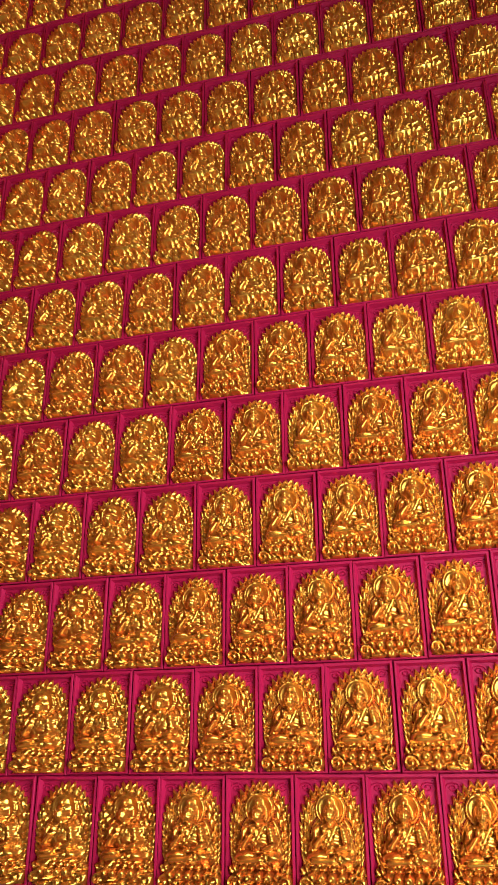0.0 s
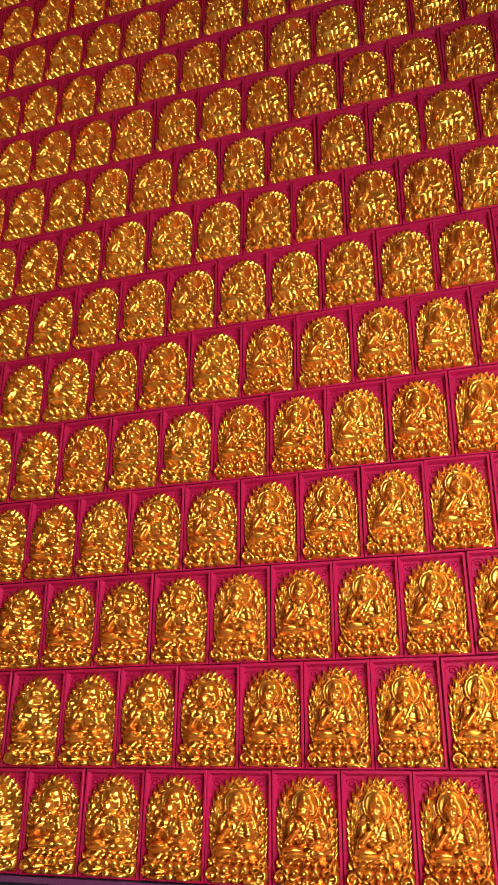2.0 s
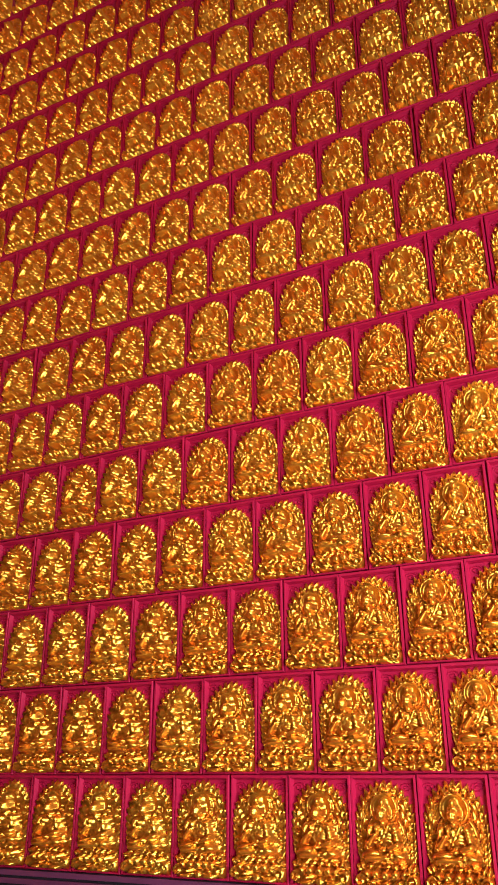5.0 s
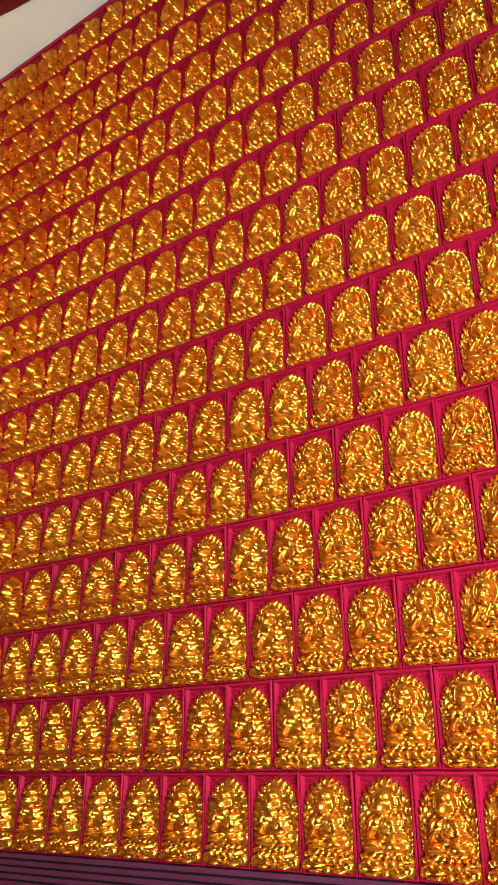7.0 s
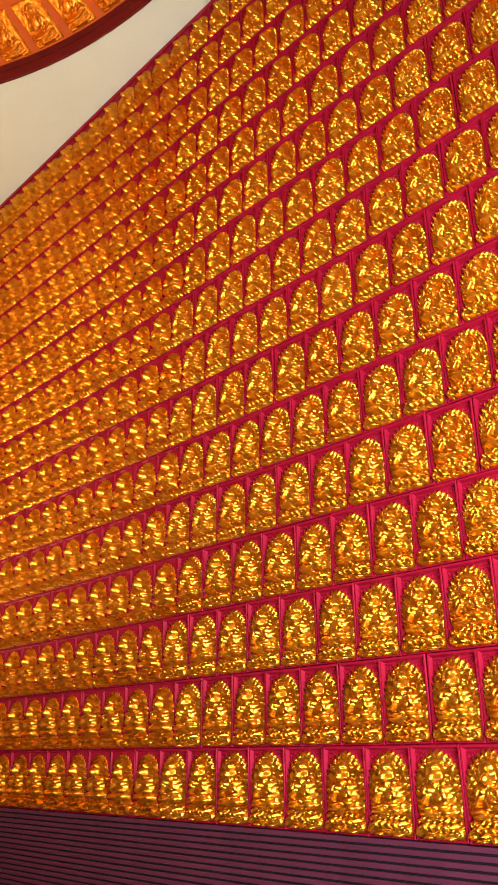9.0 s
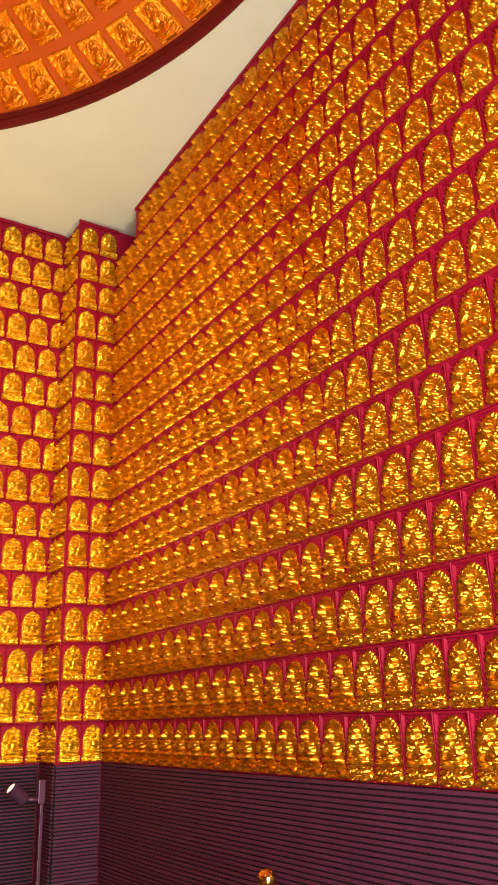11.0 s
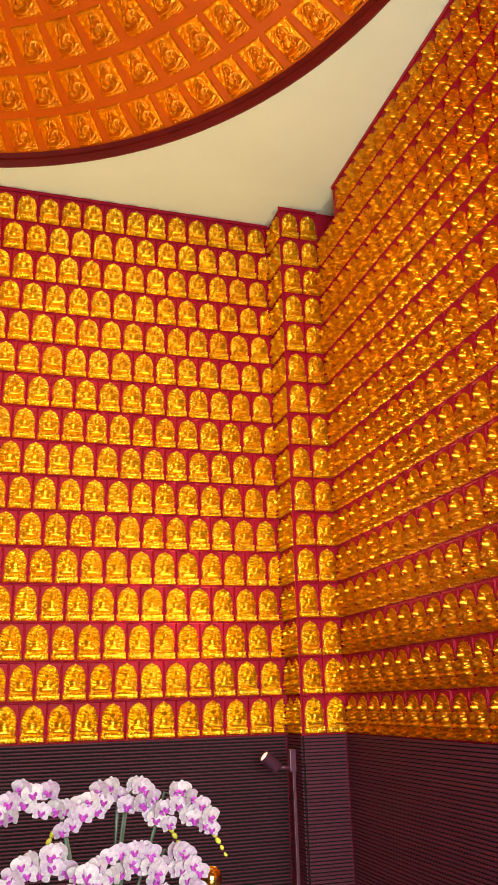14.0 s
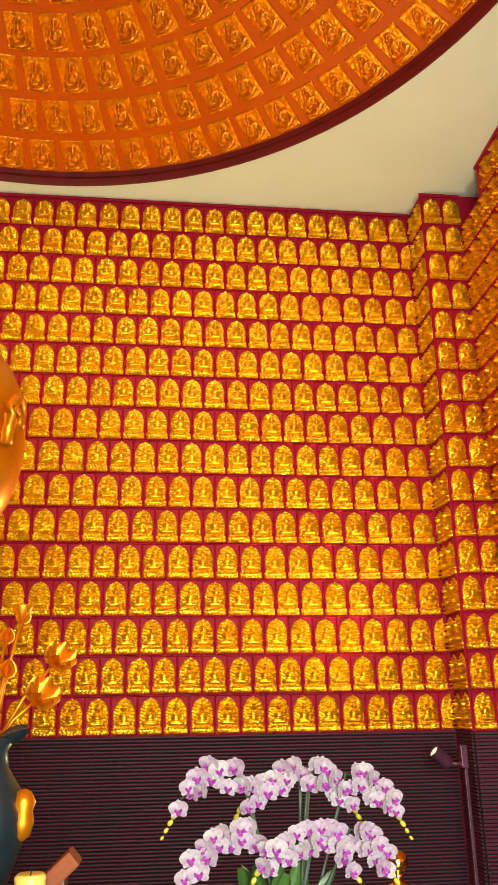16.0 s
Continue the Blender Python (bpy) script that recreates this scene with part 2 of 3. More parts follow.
def figure(h, x, z, g):
    """The seated figure with its two glories, laid from back to front."""
    ax = np.abs(x)
    # ringed glory behind the body and smooth halo behind the head
    rad = np.hypot(x / 0.295, (z - 0.67) / 0.345)
    h = np.where(rad < 1.06, 0.0, h)
    h = np.where(rad < 1, 0.045 + 0.055 * np.exp(-(((rad - 0.92) / 0.05) ** 2)) + 0.045 * np.exp(-(((rad - 0.77) / 0.045) ** 2)), h)
    rad = np.hypot(x, z - 1.045) / 0.205
    h = np.where(rad < 1.08, 0.0, h)
    h = np.where(rad < 1, 0.05 + 0.03 * rad**2 + 0.05 * np.exp(-(((rad - 0.92) / 0.06) ** 2)), h)
    # trailing sleeves, torso and robe
    for s in (-1, 1):
        h = lay(h, x, z, limb(s * 0.20, 0.74, s * 0.27, 0.52, 0.035, 0.06), 0.07, 0.07, g)
    h = lay(h, x, z, oval(0, 0.69, 0.165, 0.20), 0.10, 0.09, g)
    for s in (-1, 1):
        h = lay(h, x, z, oval(s * 0.125, 0.80, 0.085, 0.06), 0.12, 0.08, 0.3 * g)
    robe = (ax < 0.16) & (z < 0.86) & (z > 0.53) & (x < 0.01 + 0.55 * (z - 0.70))
    h = np.where(robe, h + 0.014 * np.sin(95 * x + 22 * z), h)
    h = np.where((ax < 0.15) & (z < 0.70) & (z > 0.5) & ~robe, h + 0.016 * np.sin(70 * z + 120 * x * x), h)
    h = lay(h, x, z, limb(0.085, 0.84, -0.05, 0.60, 0.016), 0.172, 0.012, 0.5 * g)
    h = lay(h, x, z, limb(0, 0.92, 0, 0.86, 0.046), 0.14, 0.06, 0.4 * g)
    # lap, folded legs and the hem over the seat
    h = lay(h, x, z, oval(0, 0.375, 0.25, 0.05), 0.08, 0.08, g, 0.02 * np.sin(48 * x))
    for s in (-1, 1):
        h = lay(h, x, z, oval(s * 0.165, 0.455, 0.165, 0.078), 0.13, 0.13, g, 0.012 * np.sin(70 * z + 30 * ax))
    h = lay(h, x, z, limb(-0.23, 0.415, 0.10, 0.435, 0.036, 0.028), 0.20, 0.07, 0.8 * g)
    h = lay(h, x, z, oval(0.12, 0.45, 0.05, 0.025), 0.22, 0.05, 0.8 * g)
    # arms: one hand in the lap, one raised before the breast
    h = lay(h, x, z, limb(0.175, 0.80, 0.215, 0.60, 0.050), 0.13, 0.10, g, 0.010 * np.sin(80 * z))
    h = lay(h, x, z, limb(0.215, 0.59, 0.05, 0.535, 0.042, 0.03), 0.17, 0.09, g)
    h = lay(h, x, z, oval(0.0, 0.53, 0.065, 0.028), 0.20, 0.06, g)
    h = lay(h, x, z, limb(-0.175, 0.80, -0.20, 0.61, 0.050, 0.055), 0.13, 0.10, g, 0.012 * np.sin(75 * x + 30 * z))
    h = lay(h, x, z, limb(-0.195, 0.60, -0.085, 0.735, 0.045, 0.028), 0.18, 0.08, g)
    h = lay(h, x, z, oval(-0.07, 0.785, 0.030, 0.050), 0.21, 0.05, 0.8 * g)
    # head: ears, hair with its topknot, face
    for s in (-1, 1):
        h = lay(h, x, z, limb(s * 0.083, 1.01, s * 0.080, 0.925, 0.017), 0.12, 0.05, 0.6 * g)
    h = lay(h, x, z, oval(0, 1.01, 0.086, 0.105), 0.14, 0.08, g, 0.010 * np.sin(150 * x) * np.sin(150 * z))
    h = lay(h, x, z, oval(0, 1.13, 0.044, 0.046), 0.15, 0.06, 0.6 * g)
    h = lay(h, x, z, oval(0, 0.968, 0.064, 0.084), 0.21, 0.07, 0.4 * g)
    h = lay(h, x, z, limb(0, 1.0, 0, 0.955, 0.009, 0.013), 0.285, 0.02, 0.0)
    h = h - 0.035 * np.exp(-(((ax - 0.029) / 0.017) ** 2) - ((z - 0.984) / 0.010) ** 2)
    return h - 0.03 * np.exp(-((x / 0.022) ** 2) - ((z - 0.922) / 0.007) ** 2)


def lotus_foot(h, x, z, g):
    """Lotus petals over a row of bosses, and curling scrolls along the foot."""
    ax = np.abs(x)
    h = np.where((z < 0.34) & (ax < 0.42), np.minimum(h, 0.03), h)
    for k in range(-3, 4):
        h = lay(h, x, z, oval(0.118 * k, 0.312, 0.062, 0.034), 0.07, 0.06, 0.8 * g, 0.008 * np.sin(160 * x))
    for s in (-1, 1):
        h = lay(h, x, z, limb(s * 0.37, 0.24, s * 0.445, 0.375, 0.045, 0.008), 0.06, 0.08, g)
        h = lay(h, x, z, limb(s * 0.31, 0.25, s * 0.36, 0.36, 0.035, 0.010), 0.07, 0.08, g)
    for k in range(-2, 3):
        h = lay(h, x, z, oval(0.138 * k, 0.215, 0.062, 0.062), 0.10, 0.13, g)
        h = h - 0.07 * np.exp(-(((x - 0.138 * k) / 0.020) ** 2) - ((z - 0.205) / 0.018) ** 2)
    for s in (-1, 1):
        h = lay(h, x, z, limb(s * 0.04, 0.075, s * 0.20, 0.120, 0.026, 0.040), 0.08, 0.12, g)
        h = lay(h, x, z, limb(s * 0.15, 0.065, s * 0.30, 0.060, 0.042, 0.026), 0.10, 0.12, g)
        h = lay(h, x, z, oval(s * 0.365, 0.135, 0.098, 0.105), 0.06, 0.06, g)
        curl = volute(x, z, s * 0.365, 0.135, 0.098, s)
        h = np.where(np.hypot((x - s * 0.365) / 0.098, (z - 0.135) / 0.105) < 1, h + 0.12 * curl - 0.03, h)
    h = lay(h, x, z, oval(0, 0.085, 0.058, 0.058), 0.11, 0.11, g)
    return h - 0.08 * np.exp(-((x / 0.022) ** 2) - ((z - 0.085) / 0.02) ** 2)


def relief_mesh(na, nb, name, side=0, broad=False):
    """A cast relief on a grid bent to the arch, its rim drawn out into flames. side -1 keeps one half, as it is cut at a corner.
    broad: the casting with a fuller arch and flames combed sideways."""
    low, mid = 0.025, 0.72
    half, rise = (0.432, 0.65) if broad else (0.425, 0.605)
    rows = round(nb * 0.47)
    g = max(0.013, 0.62 / na)
    us = np.linspace(-1, 0 if side else 1, na + 1)
    grid_x, grid_z, rim = [], [], []
    for j in range(nb + 1):
        if j <= rows:
            z = low + (mid - low) * j / rows
            wide = np.interp(z, (0, 0.05, 0.27, 0.34, 0.40, 0.52, mid), (0.43, 0.465, 0.465, 0.425, 0.41, half - 0.008, half))
            grid_x.append(us * wide)
            grid_z.append(np.full(na + 1, z))
            rim.append(np.abs(us) * (1.0 if z > 0.40 else 0.0))
        else:
            v = (j - rows) / (nb - rows)
            bow = 1.02 if broad else 1.0
            grid_x.append(half * us * np.sqrt(1 - v * v / 2) * (1 + (bow - 1) * v))
            grid_z.append(mid + rise * v * np.sqrt(1 - us * us / 2) * (1 + 0.05 * v * np.exp(-((us / 0.16) ** 2))))
            rim.append(np.maximum(np.abs(us), v))
    x, z, rim = np.array(grid_x), np.array(grid_z), np.array(rim)
    ax = np.abs(x)
    way = np.arctan2(z - 0.30, ax * 1.25)
    flame = (way * (9.5 if broad else 13.5) / (np.pi / 2)) % 1.0
    out = np.clip((rim - 0.78) / 0.22, 0, 1) ** 1.2
    # the flames: tongues along the rim, two tiers of smaller licks within
    tongue = np.where(flame < 0.82, flame / 0.82, (1 - flame) / 0.18)
    length = (0.030 if broad else 0.100) * (1 + 0.5 * np.exp(-((x / 0.05) ** 2)))
    px = x + np.sign(x) * out * tongue * length * 0.50 * np.minimum(1, ax / 0.08)
    pz = z + out * tongue * length * 0.95
    h = 0.055 + 0.055 * np.sin(np.pi * np.clip(flame / 0.9, 0, 1)) * out
    if broad:
        lip = 1 - ((z - 0.18 * ax + 0.10 * ax * np.sin(x * 21)) * 8.2) % 1.0
        h = 0.02 + 0.14 * lip * (0.85 + 0.15 * np.sin(ax * 33)) * np.clip(1.2 - 0.5 * rim, 0, 1)
        for shape, top in ((oval(0, 0.72, 0.17, 0.19), 0.09), (oval(0, 0.985, 0.085, 0.115), 0.12), (oval(0, 1.12, 0.045, 0.05), 0.08), (limb(-0.2, 0.46, 0.2, 0.46, 0.085), 0.12), (oval(0, 0.57, 0.20, 0.035), 0.13)):
            h = lay(h, x, z, shape, 0.12, top, g, 0.03 * lip)
        for k in range(-3, 4):
            h = lay(h, x, z, oval(0.13 * k, 0.27, 0.066, 0.05), 0.08, 0.10, 0.7 * g)
            h = lay(h, x, z, oval(0.13 * k + 0.04, 0.11, 0.070, 0.05), 0.08, 0.12, 0.7 * g)
    else:
        for tier, count in ((0.66, 9.0), (0.78, 11.0), (0.90, 12.5)):
            lick = (way * count / (np.pi / 2) + 2.6 * rim + 0.5 * (count == 11.0)) % 1.0
            q = (rim - tier) / 0.13
            mound = np.clip(1 - (2 * lick - 1) ** 2 - (2 * q - 1) ** 2, 0, 1) ** 0.5
            h = np.where((q > 0) & (q < 1) & (z > 0.38), 0.015 + 0.105 * mound * (0.55 + 0.45 * lick), h)
    h = np.where(rim > 0.965, np.maximum(h * 0.75, 0.03), h)
    if not broad:
        h = lotus_foot(figure(h, px, pz, g), px, pz, g)
    h = np.maximum(h, 0.012)
    h[0, :] = h[-1, :] = h[:, 0] = 0.0
    if not side:
        h[:, -1] = 0.0
    cells = np.stack([px * W, -h * W * 1.15, pz * W], axis=-1).reshape(-1, 3)
    n = na + 1
    faces = [(j * n + i, j * n + i + 1, (j + 1) * n + i + 1, (j + 1) * n + i) for j in range(nb) for i in range(na)]
    me = solid(cells.tolist(), faces, name, True)
    # north castings take the tone that carries that wall's yellow light
    me.materials.append(YELLOW_LIT_GOLD if broad else ORANGE_LIT_GOLD)
    return me


NEAR = relief_mesh(62, 96, "relief_near")
FINE = relief_mesh(46, 72, "relief_fine")
MIDDLE = relief_mesh(36, 56, "relief_middle")
COARSE = relief_mesh(22, 38, "relief_coarse")
BROAD = relief_mesh(22, 54, "relief_broad", 0, True)
HALF = relief_mesh(11, 54, "relief_half", -1, True)


def plaque_mesh(width, name, curls=True, cut=0.0):
    """A lacquered plaque: raised border bars round a sunk field, with curls in its upper corners."""
    a, b = -width / 2, (cut if cut else width / 2)
    bar, foot, head_, deep, proud = (0.040 if curls else 0.012) * W, 0.030 * W, (0.05 if curls else 0.035) * W, -0.004, (-0.020 if curls else -0.011)
    xs, zs = (a, a + bar, b - bar, b), (0.0, foot, H - head_, H)
    verts, faces = [], []

    def quad(p):
        n = len(verts)
        verts.extend(p)
        faces.append((n, n + 1, n + 2, n + 3))

    ins = 0.006
    rings = [[(xs[0], zs[0]), (xs[3], zs[0]), (xs[3], zs[3]), (xs[0], zs[3])], [(xs[1], zs[1]), (xs[2], zs[1]), (xs[2], zs[2]), (xs[1], zs[2])],
             [(xs[1] + ins, zs[1] + ins), (xs[2] - ins, zs[1] + ins), (xs[2] - ins, zs[2] - ins), (xs[1] + ins, zs[2] - ins)]]
    depth = (proud + 0.003, proud, deep)
    g = 0.0012
    outer = [(x + (g if x == a else -g), z + (g if z == 0 else -g)) for x, z in rings[0]]
    loops = [[(x, 0.0, z) for x, z in outer], [(x, depth[0], z) for x, z in outer],
             [(x + (0.003 if x == xs[0] else -0.003), proud, z + (0.003 if z == 0 else -0.003)) for x, z in rings[0]],
             [(x, proud, z) for x, z in rings[1]], [(x, deep, z) for x, z in rings[2]]]
    for l0, l1 in zip(loops, loops[1:]):
        for k in range(4):
            quad([l0[k], l0[(k + 1) % 4], l1[(k + 1) % 4], l1[k]])
    quad(loops[-1])
    if curls:
        for s in (-1, 1):
            cx, cz = s * 0.33 * width, H - head_ - 0.13 * W
            old = None
            for k in range(15):
                ang, r = k * 0.75, (0.085 - 0.0052 * k) * W
                c = Vector((cx + s * r * math.cos(ang) * 1.3, 0, cz + r * math.sin(ang) * 0.8))
                n = Vector((math.cos(ang), 0, math.sin(ang))) * 0.011 * W
                now = [(c.x - s * n.x, deep, c.z - n.z), (c.x, deep - 0.0035, c.z), (c.x + s * n.x, deep, c.z + n.z)]
                if old:
                    quad([old[0], old[1], now[1], now[0]])
                    quad([old[1], old[2], now[2], now[1]])
                old = now
    me = solid(verts, faces, name)
    me.materials.append(RED)
    return me


PLAQUE = plaque_mesh(W, "plaque_fine")
PLAQUE_PLAIN = plaque_mesh(W, "plaque_plain", False)
PLAQUE_HALF = plaque_mesh(W, "plaque_half", False, 0.012 * W)


# ---- large structure ----
structure("floor", box_mesh(WEST - 0.3, 0.3, SOUTH - 0.3, YB + 0.3, -0.12, 0.0), STONE, "polished dark brown granite temple floor", "floor")
wall_east = structure("wall_east", box_mesh(0.0, 0.25, SOUTH, 0.0, 0.0, TOP - 1.9 * W), RED, "red lacquered wall covered in gilded relief plaques", "wall")
part("upper_panel", box_mesh(0.0, 0.25, SOUTH, -NOTCH, TOP - 1.9 * W, TOP), RED, wall_east)
structure("wall_recess", box_mesh(0.0, 1.0, 0.0, 0.25, 0.0, TOP), RED, "plain dark red wall behind the corner notch", "wall")
wall_north = structure("wall_north", box_mesh(WEST, 0.0, YB, YB + 0.25, 0.0, TOP), RED, "red lacquered wall covered in rows of gilded relief plaques", "wall")
pilaster = structure("pilaster", box_mesh(-PIL, 0.0, 0.0, YB, 0.0, TOP), RED, "square red corner pilaster faced with gilded relief plaques", "pilaster")
structure("wall_west", box_mesh(WEST - 0.25, WEST, SOUTH, YB, 0.0, TOP), PLAIN, "plain red painted wall", "wall")
structure("ground", box_mesh(-60, 60, -80, SOUTH - 0.3, -0.2, -0.02), STONE, "pale stone paving outside the doorway", "ground")
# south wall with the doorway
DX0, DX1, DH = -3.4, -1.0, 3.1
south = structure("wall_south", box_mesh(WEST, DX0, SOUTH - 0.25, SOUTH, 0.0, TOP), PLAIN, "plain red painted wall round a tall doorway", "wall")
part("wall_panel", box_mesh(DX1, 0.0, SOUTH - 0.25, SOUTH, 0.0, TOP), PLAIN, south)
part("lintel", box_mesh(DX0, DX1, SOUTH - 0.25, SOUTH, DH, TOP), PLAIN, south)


def ceiling_mesh():
    """A flat slab with a round opening."""
    x0, x1, y0, y1 = WEST - 0.3, 1.0, SOUTH - 0.3, YB + 0.3
    n, verts, faces = 128, [], []
    for k in range(n):
        a = 2 * math.pi * k / n
        c, s = math.cos(a), math.sin(a)
        far = min(((x1 if c > 0 else x0) - DOME[0]) / c if abs(c) > 1e-6 else 1e9, ((y1 if s > 0 else y0) - DOME[1]) / s if abs(s) > 1e-6 else 1e9)
        for r, z in ((DOME_R, TOP), (far, TOP), (far, TOP + 0.3), (DOME_R, TOP + 0.3)):
            verts.append((DOME[0] + r * c, DOME[1] + r * s, z))
    for k in range(n):
        a, b = 4 * k, 4 * ((k + 1) % n)
        for i in range(4):
            j = (i + 1) % 4
            faces.append((a + i, b + i, b + j, a + j))
    return solid(verts, faces, "ceiling")


ceiling = structure("ceiling", ceiling_mesh(), CREAM, "flat cream plaster ceiling round a large dome", "ceiling")


def ring_mesh(profile, n=160, name="ring"):
    verts, faces = [], []
    m = len(profile)
    for k in range(n):
        a = 2 * math.pi * k / n
        verts += [(DOME[0] + r * math.cos(a), DOME[1] + r * math.sin(a), z) for r, z in profile]
    for k in range(n):
        for i in range(m):
            a, b = k * m + i, ((k + 1) % n) * m + i
            a2, b2 = k * m + (i + 1) % m, ((k + 1) % n) * m + (i + 1) % m
            faces.append((a, b, b2, a2))
    return solid(verts, faces, name)


RIM = 0.5 * W
dome_trim = structure("dome_trim", ring_mesh([(DOME_R + 0.01, TOP - 0.02), (DOME_R - 0.012, TOP - 0.03), (DOME_R - 0.02, TOP - 0.008), (DOME_R - 0.03, TOP + 0.03), (DOME_R - 0.022, TOP + 0.06), (DOME_R - 0.035, TOP + RIM), (DOME_R + 0.01, TOP + RIM)]), DARK_RED, "dark red moulded ring round the foot of the dome", "trim")

# the dome: a shallow cap, gilded plaques in rings
EDGE_R = DOME_R - 0.02
SLOPE = radians(14)
CAP = EDGE_R / math.sin(SLOPE)
CAP_Z = TOP + RIM - CAP * math.cos(SLOPE)


def cap_point(r):
    return CAP_Z + math.sqrt(CAP * CAP - r * r)


def dome_mesh():
    n, m, verts, faces = 96, 24, [], []
    for i in range(m):
        r = EDGE_R * (m - i) / m
        verts += [(DOME[0] + r * math.cos(2 * math.pi * k / n), DOME[1] + r * math.sin(2 * math.pi * k / n), cap_point(r)) for k in range(n)]
    verts.append((DOME[0], DOME[1], cap_point(0)))
    for i in range(m - 1):
        for k in range(n):
            k2 = (k + 1) % n
            faces.append((i * n + k, (i + 1) * n + k, (i + 1) * n + k2, i * n + k2))
    faces += [((m - 1) * n + k, m * n, (m - 1) * n + (k + 1) % n) for k in range(n)]
    return solid(verts, faces, "dome", True)


dome = structure("dome", dome_mesh(), ORANGE, "shallow orange dome lined with rings of gilded relief plaques", "ceiling")


def wainscot(name, x0, x1, m, tall=0.0172):
    back = structure(name, box_mesh(x0, x1, -0.008, 0.0, 0.0, Z0 - 0.002), GAP, "dark plum wainscot of narrow horizontal slats", "wainscot")
    back.matrix_basis = m
    me = box_mesh(x0, x1, -0.022, -0.009, 0.0172 - tall, 0.0172, 0.0025, "slat_mesh")
    me.materials.append(PLUM)
    for k in range(49):
        part("slat", me, None, back, m=pose(random.uniform(-0.0008, 0.0008), 0, Z0 - 0.021 - 0.0253 * k))


EAST = lambda s, z: pose(0, -s, z, 0, 0, -90)
wainscot("wainscot_east", 0.0, -SOUTH, pose(-0.002, 0, 0, 0, 0, -90))
# north slats made narrower: the extra black backing stands in for shade
wainscot("wainscot_north", WEST, -PIL - 0.03, pose(0, YB - 0.002, 0), 0.0105)
wainscot("wainscot_pilaster", -PIL - 0.002, -0.03, pose(0, -0.002, 0))
wainscot("wainscot_return", -YB + 0.002, 0.0, pose(-PIL - 0.002, 0, 0, 0, 0, -90))
# bead along the top of the plaques and under the ceiling
structure("cornice_east", box_mesh(-0.02, -0.001, SOUTH, -NOTCH, Z0 + ROWS * H + 0.002, TOP - 0.001, 0.004), RED, "narrow red lacquered border under the ceiling", "trim")
structure("cornice_north", box_mesh(WEST, -PIL - 0.022, YB - 0.02, YB - 0.001, Z0 + ROWS * H + 0.002, TOP - 0.001, 0.004), RED, "narrow red lacquered border under the ceiling", "trim")
structure("cornice_pilaster", box_mesh(-PIL - 0.02, -0.001, -0.02, -0.001, Z0 + ROWS * H + 0.002, TOP - 0.001, 0.004), RED, "narrow red lacquered border under the ceiling", "trim")

# ---- plaques ----
def hang(wall, me_plaque, me_relief, m):
    p = part("plaque", me_plaque, None, wall, m=m)
    part("relief", me_relief, None, p, "gilded seated figure before a flaming mandorla")
    return p


def jitter():
    return pose(random.gauss(0, 0.0006), 0, random.gauss(0, 0.0006), random.gauss(0, 0.35), random.gauss(0, 0.25), random.gauss(0, 0.35))


far_plaques, far_reliefs = [], []
for r in range(ROWS):
    for k in range(38):
        s = (SHIFT + k + (0.5 if r % 2 == 0 else 0.0)) * W
        if r == ROWS - 1 and s - 0.5 * W < NOTCH - 0.02 or s + 0.5 * W > -SOUTH:
            continue
        m = EAST(s, Z0 + r * H) @ jitter()
        if s > 15.5 * W and s < 34.4 * W:
            hang(wall_east, PLAQUE, NEAR if s > 26.5 * W and r < 6 else FINE if s > 23.5 * W else MIDDLE, m)
        else:
            far_plaques.append((PLAQUE_PLAIN, m))
            far_reliefs.append((COARSE, m))
joined("plaque_field", far_plaques, RED, wall_east, "stuff")
joined("relief_field", far_reliefs, ORANGE_LIT_GOLD, wall_east, "stuff")

far_plaques, far_reliefs = [], []
for r in range(ROWS):
    for k in range(27):
        u = (k + (0.5 if r % 2 else 0.0)) * W
        if XB - u - 0.5 * W < WEST:
            continue
        m = pose(XB - u, YB, Z0 + r * H) @ jitter()
        half = k == 0 and r % 2 == 0
        if half:
            hang(wall_north, PLAQUE_HALF, HALF, m)
        elif u < 18.6 * W:
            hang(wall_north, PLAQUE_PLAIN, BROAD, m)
        else:
            far_plaques.append((PLAQUE_PLAIN, m))
            far_reliefs.append((BROAD, m))
joined("plaque_field", far_plaques, RED, wall_north, "stuff")
joined("relief_field", far_reliefs, YELLOW_LIT_GOLD, wall_north, "stuff")

for r in range(ROWS):
    for k in range(2):
        m = pose(-PIL * (0.25 + 0.5 * k), 0, Z0 + r * H) @ jitter() @ Matrix.Diagonal((0.947, 1, 1, 1))
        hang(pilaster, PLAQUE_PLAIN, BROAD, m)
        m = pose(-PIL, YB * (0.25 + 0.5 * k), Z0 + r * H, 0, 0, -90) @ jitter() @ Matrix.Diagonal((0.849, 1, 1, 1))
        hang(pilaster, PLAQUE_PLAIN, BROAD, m)


